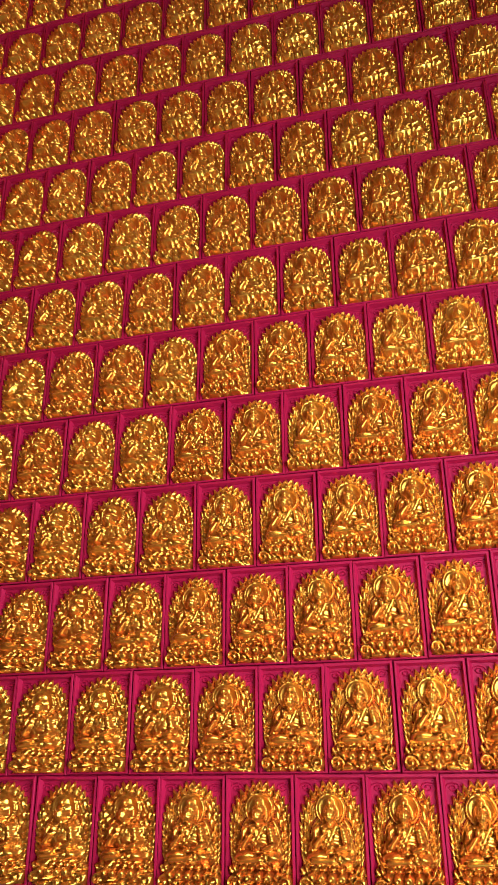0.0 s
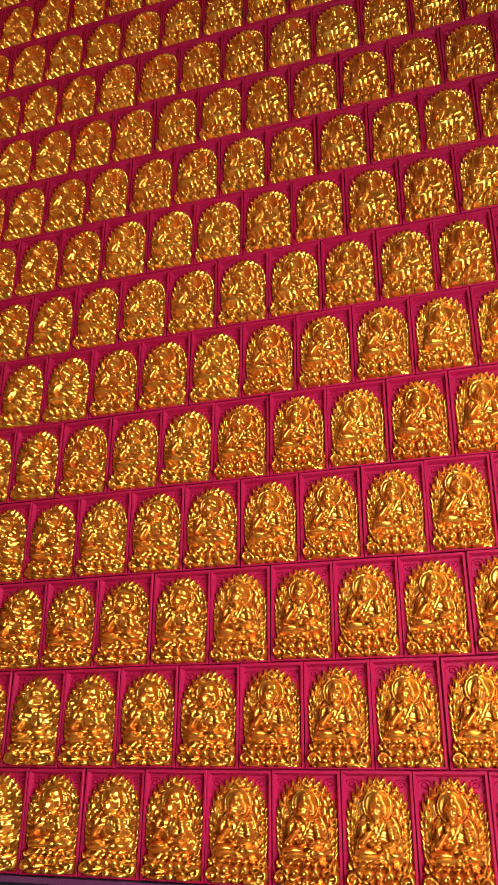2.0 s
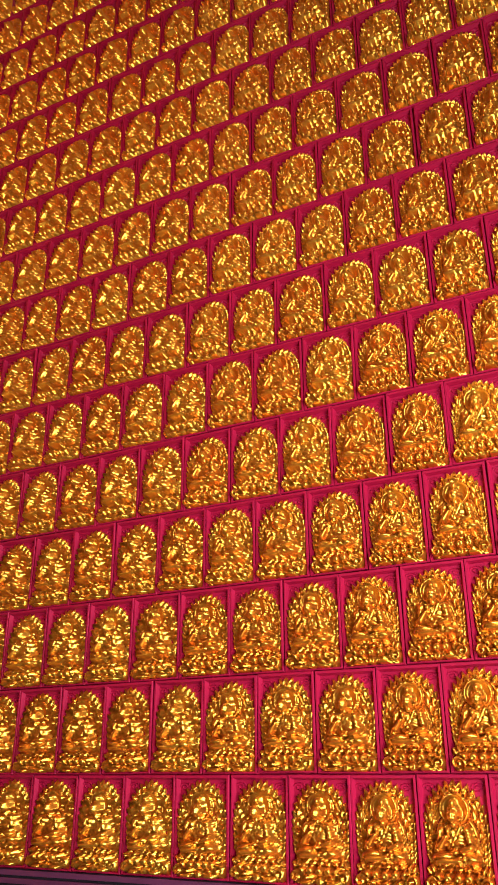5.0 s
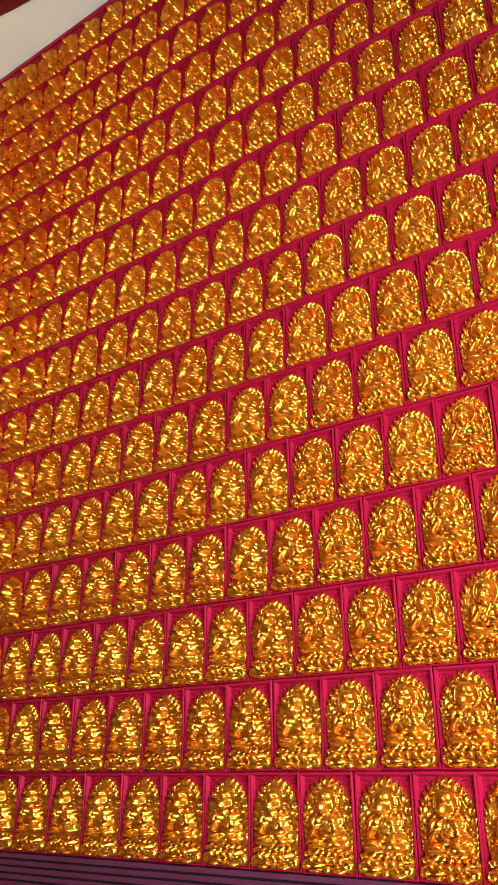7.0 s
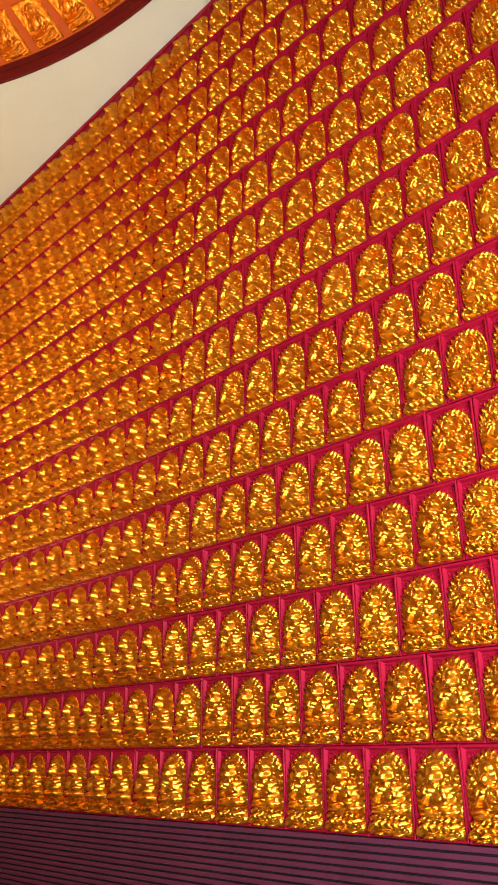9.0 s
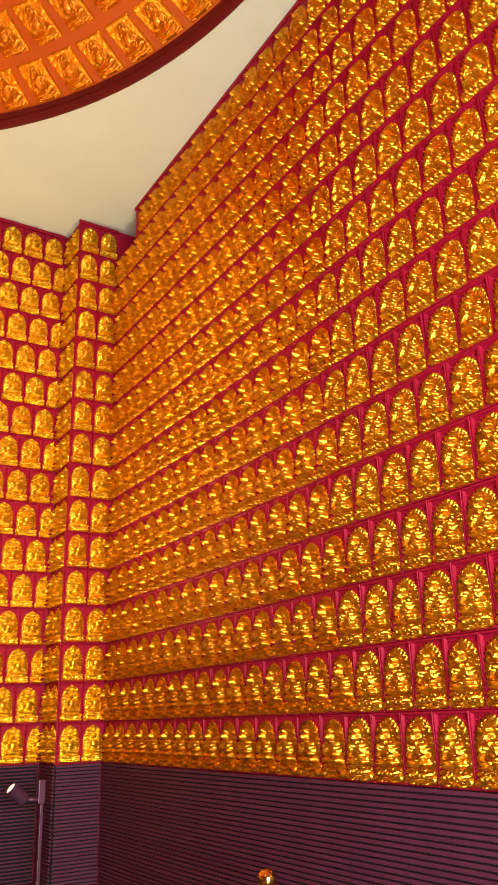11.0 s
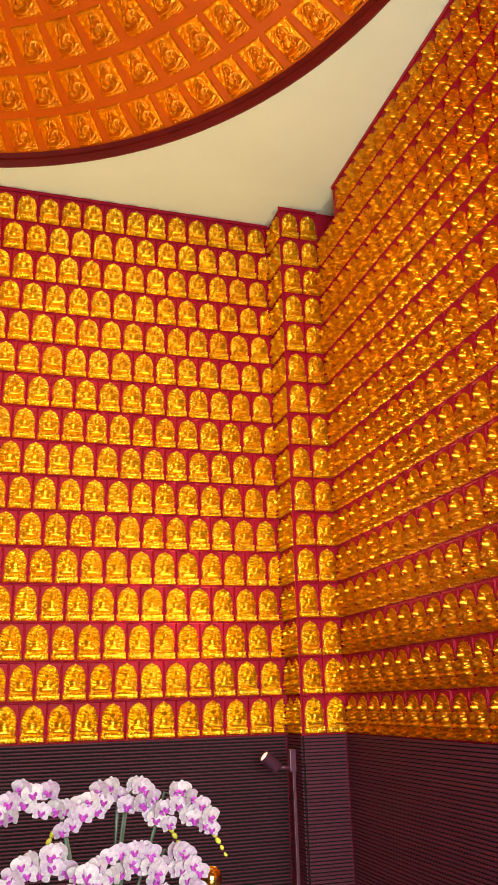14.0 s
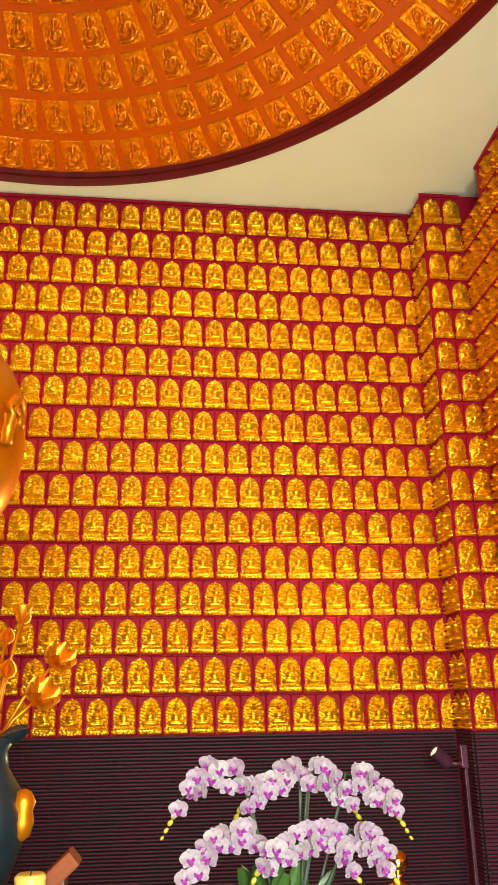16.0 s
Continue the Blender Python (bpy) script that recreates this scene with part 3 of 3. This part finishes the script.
# ---- dome plaques ----
def dome_relief(na, nb, name):
    """A rectangular plaque with a seated figure on a rippled ground."""
    wide, tall = 1.12, 1.64
    x, z = np.meshgrid(np.linspace(-wide / 2, wide / 2, na + 1), np.linspace(0, tall, nb + 1))
    g = max(0.02, 0.7 / na)
    h = 0.05 + 0.016 * np.sin(34 * x + 6 * np.sin(11 * z)) * np.sin(40 * z + 5 * np.sin(15 * x)) + 0.008 * np.sin(61 * z + 23 * x)
    rad = np.hypot(x, z - 1.20) / 0.25
    h = np.where(rad < 1, 0.05 + 0.06 * np.exp(-(((rad - 0.9) / 0.1) ** 2)), h)
    h = lay(h, x, z, oval(0, 0.20, 0.46, 0.085), 0.07, 0.12, g, 0.015 * np.cos(38 * x))
    h = lay(h, x, z, oval(0, 0.345, 0.42, 0.05), 0.09, 0.10, g)
    h = lay(h, x, z, oval(0, 0.80, 0.20, 0.26), 0.10, 0.14, g)
    for s in (-1, 1):
        h = lay(h, x, z, limb(s * 0.20, 0.92, s * 0.27, 0.66, 0.065), 0.10, 0.12, g)
        h = lay(h, x, z, limb(s * 0.26, 0.65, s * 0.05, 0.60, 0.05), 0.14, 0.12, g)
    h = lay(h, x, z, oval(0, 0.49, 0.42, 0.095), 0.14, 0.22, g)
    h = lay(h, x, z, oval(0, 1.18, 0.11, 0.145), 0.14, 0.16, g)
    h = lay(h, x, z, oval(0, 1.335, 0.055, 0.055), 0.14, 0.08, 0.5 * g)
    h[0, :] = h[-1, :] = h[:, 0] = h[:, -1] = 0.0
    n = na + 1
    faces = [(j * n + i, j * n + i + 1, (j + 1) * n + i + 1, (j + 1) * n + i) for j in range(nb) for i in range(na)]
    return solid(np.stack([x * W, -1.4 * h * W, (z - tall / 2) * W], axis=-1).reshape(-1, 3).tolist(), faces, name, True)


pieces, seen_relief, plain_relief = [], dome_relief(26, 38, "dome_relief_near"), dome_relief(12, 18, "dome_relief_far")
# number in each ring, its radius in plaques, and where the first one stands, in degrees
for n, ring_r, first_at in ((76, 16.87, 0.31), (67, 14.91, 1.20), (58, 12.94, 2.34), (50, 11.08, 5.05), (41, 9.1, 2.0), (32, 7.1, 5.0), (23, 5.1, 3.0)):
    r = ring_r * W
    arc = math.asin(r / CAP)
    for k in range(n):
        a = 2 * math.pi * k / n + radians(first_at)
        out = Vector((math.cos(a), math.sin(a), 0))
        up = (Vector((0, 0, 1)) * math.sin(arc) - out * math.cos(arc)).normalized()
        normal = -(out * math.sin(arc) + Vector((0, 0, 1)) * math.cos(arc))
        m = Matrix((up.cross(normal), -normal, up)).transposed().to_4x4()
        m.translation = Vector((DOME[0], DOME[1], 0)) + out * r + Vector((0, 0, CAP_Z + CAP * math.cos(arc)))
        pieces.append((seen_relief if ring_r > 9 and out.y > -0.1 and out.x > -0.35 else plain_relief, m))
joined("dome_plaques", pieces, DOME_GOLD, dome, "stuff")


# ---- things ----
def thing(name, m, label, category, group=""):
    ob = new(name)
    ob.matrix_basis = m
    return tagged(ob, label, category, group)


def stanchion():
    ob = thing("stanchion", pose(-1.858, -2.9, 0), "polished brass rope stanchion with a ball finial, on the floor", "stanchion", "rope stanchions")
    part("base", lathe([(0.15, 0.0), (0.155, 0.012), (0.14, 0.03), (0.06, 0.05), (0.03, 0.07)], 32), BRASS, ob)
    part("post", lathe([(0.024, 0.07), (0.024, 0.805)], 24), BRASS, ob)
    part("collar", lathe([(0.025, 0.80), (0.05, 0.805), (0.055, 0.813), (0.05, 0.821), (0.03, 0.827), (0.022, 0.835), (0.019, 0.85), (0.026, 0.863)], 28), BRASS, ob)
    part("ball", lathe([(0.002, 0.86)] + [(0.042 * math.sin(a), 0.901 - 0.042 * math.cos(a)) for a in [0.3 + 0.2 * k for k in range(13)]] + [(0.002, 0.943)], 32), BRASS, ob)
    for k in range(4):
        a = k * math.pi / 2
        ring = [(0.060 + 0.010 * math.cos(t), 0, 0.807 + 0.010 * math.sin(t)) for t in [2 * math.pi * i / 14 for i in range(15)]]
        part("hook_ring", tube_mesh(ring, 0.003, 6), BRASS, ob, m=pose(0, 0, 0, 0, 0, 90 * k))
    return ob


first = stanchion()
copy_thing(first, pose(-0.434, -2.956, 0))


def rope(a, b):
    a, b = Vector(a), Vector(b)
    ob = thing("velvet_rope", Matrix.Translation(a), "red velvet rope with brass ends, slung between two stanchions", "rope")
    pts = [(a.lerp(b, k / 24) - a) + Vector((0, 0, -0.28 * 4 * (k / 24) * (1 - k / 24))) for k in range(25)]
    part("cord", tube_mesh(pts[2:-2], 0.021, 12), VELVET, ob)
    part("end_cap", tube_mesh(pts[:3], [0.006, 0.018, 0.024], 12), BRASS, ob)
    part("end_cap", tube_mesh(pts[-3:], [0.024, 0.018, 0.006], 12), BRASS, ob)


VELVET = surface("red_velvet", (0.45, 0.004, 0.015), (0.62, 0.01, 0.03), (0.7, 0.9), 0.0, 20, 160, 0.3, 0.002)
rope((-1.79, -2.903, 0.80), (-0.50, -2.953, 0.80))


def lamp_on_pole():
    ob = thing("floor_spotlight", pose(-0.505, -0.075, 0), "plum enamelled spotlight on a slim pole beside the pilaster", "spotlight")
    part("base", box_mesh(-0.12, 0.06, -0.1, 0.06, 0.0, 0.02, 0.004), LAMP_PAINT, ob)
    part("pole", box_mesh(-0.006, 0.018, -0.012, 0.012, 0.02, 1.12, 0.003), LAMP_PAINT, ob)
    part("bracket", box_mesh(-0.028, 0.022, -0.025, 0.025, 1.02, 1.18, 0.006), LAMP_PAINT, ob)
    part("arm", tube_mesh([(0, -0.01, 1.045), (-0.115, -0.018, 1.055)], 0.012, 10), LAMP_PAINT, ob)
    d = Vector((-0.238, -0.03, 1.142)) - Vector((-0.13, -0.02, 1.052))
    q = d.to_track_quat("Z", "Y").to_matrix().to_4x4()
    q.translation = Vector((-0.13, -0.02, 1.052))
    n = d.length
    head_part = part("lamp_head", lathe([(0.02, -0.012), (0.042, 0.0), (0.045, 0.01), (0.045, n - 0.004), (0.048, n), (0.041, n), (0.040, n - 0.012)], 28), LAMP_PAINT, ob, m=q)
    part("lens", lathe([(0.039, n - 0.012), (0.036, n - 0.004), (0.002, n - 0.002)], 28), LENS, head_part)


LENS = surface("frosted_lens", (0.75, 0.75, 0.72), (0.85, 0.85, 0.82), (0.2, 0.3), 0.0, 8, 90, 0.02)
LENS.node_tree.nodes["Principled BSDF"].inputs["Emission Color"].default_value = (1.0, 0.95, 0.85, 1)
LENS.node_tree.nodes["Principled BSDF"].inputs["Emission Strength"].default_value = 0.8
lamp_on_pole()


# ---- orchid arrangement ----
def petal(length, width, cup, n=6, m=6):
    """A rounded petal in the xz plane from the origin upwards, cupped towards -y."""
    verts, faces = [], []
    for j in range(m + 1):
        t = j / m
        half = width / 2 * math.sin(math.pi * min(1.0, 0.10 + 0.86 * t)) ** 0.7
        for i in range(n + 1):
            u = -1 + 2 * i / n
            verts.append((u * half, -cup * (t * t * 0.6 - 0.3 * u * u) * length, t * length))
    for j in range(m):
        for i in range(n):
            a = j * (n + 1) + i
            faces.append((a, a + 1, a + n + 2, a + n + 1))
    return verts, faces


def combine(parts_):
    verts, faces = [], []
    for (v, f), m in parts_:
        n = len(verts)
        verts += [m @ Vector(p) for p in v]
        faces += [tuple(i + n for i in q) for q in f]
    return verts, faces


def flower_mesh():
    big, small = petal(0.047, 0.056, 0.25), petal(0.044, 0.034, 0.2)
    ps = [(small, pose(0, 0.002, 0, 0, a, 0)) for a in (0, 128, -128)] + [(big, pose(0, -0.002, 0.003, 0, a, 0)) for a in (74, -74)]
    return solid(*combine(ps), "flower_mesh", True)


def lip_mesh():
    a, b = petal(0.027, 0.022, 0.9, 4, 4), petal(0.017, 0.018, 1.4, 4, 4)
    return solid(*combine([(a, pose(0, -0.003, -0.002, 25, 180, 0)), (b, pose(0.004, -0.004, -0.002, 20, 100, 0)), (b, pose(-0.004, -0.004, -0.002, 20, -100, 0))]), "lip_mesh", True)


FLOWER, LIP_ME = flower_mesh(), lip_mesh()
FLOWER.materials.append(PETAL)
LIP_ME.materials.append(LIP)
BUD_ME = lathe([(0.002, -0.014), (0.007, -0.009), (0.0095, 0.0), (0.007, 0.009), (0.002, 0.013)], 10, "bud_mesh")
BUD_ME.materials.append(BUD)


def orchid():
    ob = thing("orchid_arrangement", pose(-2.275, -3.0, 0.565), "white and magenta moth orchids arching over green leaves in a pot", "orchid")
    part("pot", lathe([(0.11, 0.0), (0.13, 0.02), (0.17, 0.12), (0.18, 0.17), (0.165, 0.175), (0.15, 0.16)], 32), TEAL, ob)
    rnd = random.Random(5)
    # arching sprays in two tiers: where the flowers begin, the crown of the arch, the tip, depth, flowers
    sprays = [(-0.17, 0.645, -0.30, 0.665, -0.40, 0.575, 0.03, 7), (0.05, 0.675, -0.06, 0.635, -0.16, 0.585, 0.05, 7), (0.08, 0.655, 0.15, 0.645, 0.22, 0.575, 0.04, 7), (0.22, 0.655, 0.31, 0.61, 0.38, 0.550, 0.02, 7),
              (-0.14, 0.485, -0.27, 0.475, -0.38, 0.375, -0.10, 9), (0.05, 0.470, -0.05, 0.445, -0.12, 0.410, -0.13, 7), (0.06, 0.495, 0.13, 0.460, 0.17, 0.400, -0.13, 7), (0.20, 0.480, 0.26, 0.440, 0.31, 0.385, -0.10, 7)]
    for x0, z0, x1, z1, x2, z2, deep, count in sprays:
        a, b, c = Vector((x0, deep, z0)), Vector((x1, deep - 0.02, z1)), Vector((x2, deep - 0.03, z2))
        arch = [a * (1 - t) * (1 - t) + (2 * b - 0.5 * (a + c)) * 2 * t * (1 - t) + c * t * t for t in [k / 8 for k in range(9)]]
        root = Vector((x0 * 0.25, 0.0, 0.15))
        rise = [root.lerp(a, t) + Vector((0.12 * (x0 * 0.5 - x2 * 0.2) * math.sin(math.pi * t), 0, 0)) for t in (0, 0.25, 0.5, 0.75)]
        pts = rise + arch
        part("stem", tube_mesh(pts, [0.006 - 0.0003 * k for k in range(13)], 6), STEM, ob)
        part("stake", tube_mesh([root, root.lerp(a, 0.9) + Vector((0.008, 0.006, 0))], [0.0055, 0.005], 6), STEM, ob, "thin grey-green support stake")
        lean = 1 if x2 > x0 else -1
        count += 4
        for k in range(count):
            t = 0.02 + 0.98 * k / (count - 1)
            p = arch[min(7, int(t * 8))].lerp(arch[min(8, int(t * 8) + 1)], t * 8 - int(t * 8) if t < 1 else 1.0)
            p = p + Vector((rnd.uniform(-0.012, 0.012), -0.03 - rnd.uniform(0.0, 0.03), (0.020 if k % 2 else -0.034) + rnd.uniform(-0.014, 0.014)))
            size = rnd.uniform(0.72, 0.92) * (0.85 if k == count - 1 else 1.0)
            m = Matrix.Translation(p) @ pose(0, 0, 0, rnd.uniform(-6, 16), rnd.uniform(-14, 14), rnd.uniform(-30, 30) + 12 * lean) @ Matrix.Scale(size, 4)
            f = part("flower", FLOWER, None, ob, m=m)
            part("lip", LIP_ME, None, f, "magenta lip")
        for k in range(4):
            part("bud", BUD_ME, None, ob, m=Matrix.Translation(c + Vector((lean * (0.022 + 0.014 * k), -0.01, -0.045 - 0.024 * k))) @ pose(0, 0, 0, rnd.uniform(-30, 30), lean * 140, 0) @ Matrix.Scale(1.15 - 0.17 * k, 4))
    for k in range(12):
        a = rnd.uniform(0, 6.28)
        v, f = petal(rnd.uniform(0.18, 0.25), 0.08, 0.35, 4, 8)
        part("leaf", solid(v, f, "leaf_mesh", True), LEAF, ob, m=pose(0.08 * math.cos(a), 0.06 * math.sin(a), 0.15, rnd.uniform(-35, 5) * math.sin(a), rnd.uniform(20, 42) * math.cos(a), math.degrees(a) * 0.1))


orchid()
stand = thing("plant_stand", pose(-2.275, -3.0, 0), "dark wooden plant stand under the orchids", "stand")
part("top", box_mesh(-0.24, 0.24, -0.24, 0.24, 0.53, 0.565, 0.006), WOOD, stand)
for sx in (-1, 1):
    for sy in (-1, 1):
        part("leg", box_mesh(sx * 0.2 - 0.02, sx * 0.2 + 0.02, sy * 0.2 - 0.02, sy * 0.2 + 0.02, 0.0, 0.53, 0.004), WOOD, stand)


# ---- beside the altar ----
def blob(name, rings, steps=24):
    """A closed body from (height, centre x, centre y, half width, half depth) rings."""
    verts, faces = [], []
    for z, cx, cy, rx, ry in rings:
        verts += [(cx + rx * math.cos(2 * math.pi * k / steps), cy + ry * math.sin(2 * math.pi * k / steps), z) for k in range(steps)]
    for i in range(len(rings) - 1):
        for k in range(steps):
            a, b = i * steps + k, i * steps + (k + 1) % steps
            faces.append((a, b, b + steps, a + steps))
    faces.append(tuple(range(steps))[::-1])
    faces.append(tuple(range((len(rings) - 1) * steps, len(rings) * steps)))
    return verts, faces


def statue():
    """One plain gilded figure on a plinth: body, neck, head and a looped ear."""
    v, f = blob("figure", [(0.0, 0, 0, 0.16, 0.16), (0.55, 0, 0, 0.16, 0.16), (0.9, 0, 0, 0.15, 0.15), (1.0, 0, 0, 0.12, 0.12), (1.06, 0, 0, 0.13, 0.13)]
                + [(1.43 - 0.39 * math.cos(a), 0, 0, 0.27 * math.sin(a) ** 0.8, 0.27 * math.sin(a) ** 0.8) for a in [0.35 + 0.2 * k for k in range(14)]], 36)
    faces, verts = list(f), list(v)
    for off, wide in ((0.0, 0.022), (0.03, 0.015)):
        ring = [(0.255 - off * 0.4 + 0.015 * math.sin(t), -0.15 + off - 0.085 * math.cos(t) * (0.6 if math.sin(t) < 0 else 1), 1.44 + (0.085 - off) * math.sin(t)) for t in [-1.2 + 4.2 * i / 16 for i in range(17)]]
        me = tube_mesh(ring, wide, 8)
        n = len(verts)
        verts += [tuple(p.co) for p in me.vertices]
        faces += [tuple(i + n for i in p.vertices) for p in me.polygons]
    ob = part("statue", solid(verts, faces, "statue_mesh", True), STATUE)
    ob.matrix_basis = pose(-3.545, -3.3, 0.98)
    tagged(ob, "large smooth gilded statue with a looped ear, on the altar", "statue")


statue()
# unseen altar, its closed body widened to keep doorway light off the wainscot
altar = thing("altar_table", pose(-3.55, -3.35, 0), "long closed lacquered wooden altar under the statue, widened to block light", "table")
part("tabletop", box_mesh(-1.6, 0.62, -0.5, 0.5, 0.80, 0.85, 0.008), WOOD, altar)
part("body", box_mesh(-1.55, 0.55, -0.44, 0.44, 0.06, 0.80, 0.006), DARK_WOOD, altar)
part("foot", box_mesh(-1.58, 0.58, -0.47, 0.47, 0.0, 0.06, 0.006), WOOD, altar)
part("plinth", box_mesh(-0.25, 0.25, -0.2, 0.3, 0.85, 0.98, 0.008), WOOD, altar)


def lotus_vase():
    ob = thing("lotus_vase", pose(-3.29, -3.42, 0.85), "dark teal glazed vase of gilded metal lotus flowers", "vase")
    part("vase_body", lathe([(0.06, 0.0), (0.075, 0.015), (0.06, 0.05), (0.09, 0.12), (0.125, 0.22), (0.13, 0.30), (0.11, 0.38), (0.07, 0.44), (0.062, 0.49), (0.085, 0.525), (0.08, 0.53), (0.05, 0.49)], 32), TEAL, ob)
    part("handle", lathe([(0.004, -0.075), (0.026, -0.06), (0.036, -0.02), (0.03, 0.01), (0.038, 0.035), (0.022, 0.065), (0.004, 0.072)], 16), STATUE, ob, "gilded mask handle", pose(0.125, -0.02, 0.31))
    tips = [(0.145, 0.0, 0.665, 0.048), (0.19, 0.03, 0.78, 0.046), (0.075, 0.0, 0.90, 0.030), (0.04, -0.03, 0.73, 0.035), (0.02, 0.04, 0.84, 0.03)]
    for x, y, z, r in tips:
        part("stalk", tube_mesh([(0.01, 0, 0.48), (x * 0.5, y * 0.5, 0.48 + (z - 0.48) * 0.55), (x, y, z - r * 0.4)], [0.007, 0.006, 0.005], 8), STATUE, ob)
        ps = [(petal(r * 1.5, r * 1.6, -0.7, 4, 5), pose(0, 0, 0, 0, 0, 360 * k / 7) @ pose(0, 0, 0, 62 if r > 0.045 else 18, 0, 0)) for k in range(7)]
        part("lotus_flower", solid(*combine(ps), "lotus_mesh", True), STATUE, ob, "gilded lotus flower", pose(x, y, z - r * 0.5, 30 if r > 0.045 else 0, 40 if r > 0.045 else 15, 0))
    part("lotus_pod", lathe([(0.006, 0.0), (0.02, 0.02), (0.034, 0.05), (0.034, 0.056), (0.004, 0.06)], 16), STATUE, ob, "", pose(0.075, 0, 0.885))
    v, f = petal(0.13, 0.05, 0.5, 5, 7)
    part("lotus_leaf", solid(v, f, "lotus_leaf_mesh", True), TEAL, ob, "dark bronze lotus leaf", pose(0.03, -0.02, 0.52, 20, 70, 0))


lotus_vase()

candle = thing("candle", pose(-3.105, -3.62, 0.85), "thick yellow wax candle on the altar table", "candle")
part("wax", lathe([(0.042, 0.0)] + [(0.042 + 0.002 * (k % 2), 0.008 + 0.0125 * k) for k in range(14)] + [(0.036, 0.18), (0.01, 0.174)], 28), WAX, candle)
part("wick", tube_mesh([(0, 0, 0.172), (0.002, 0, 0.19)], 0.0015, 6), GAP, candle)

rest = thing("book_rest", pose(-3.01, -3.50, 0.85), "orange-brown wooden reading stand with a sloping top on the altar", "book stand")
part("support", box_mesh(-0.055, -0.008, -0.05, 0.05, 0.0, 0.15, 0.004), DARK_WOOD, rest)
part("sloping_top", box_mesh(-0.27, 0.0, -0.055, 0.055, -0.05, 0.0, 0.008), WOOD, rest, m=pose(0.0, 0, 0.222, 0, -42, 0))
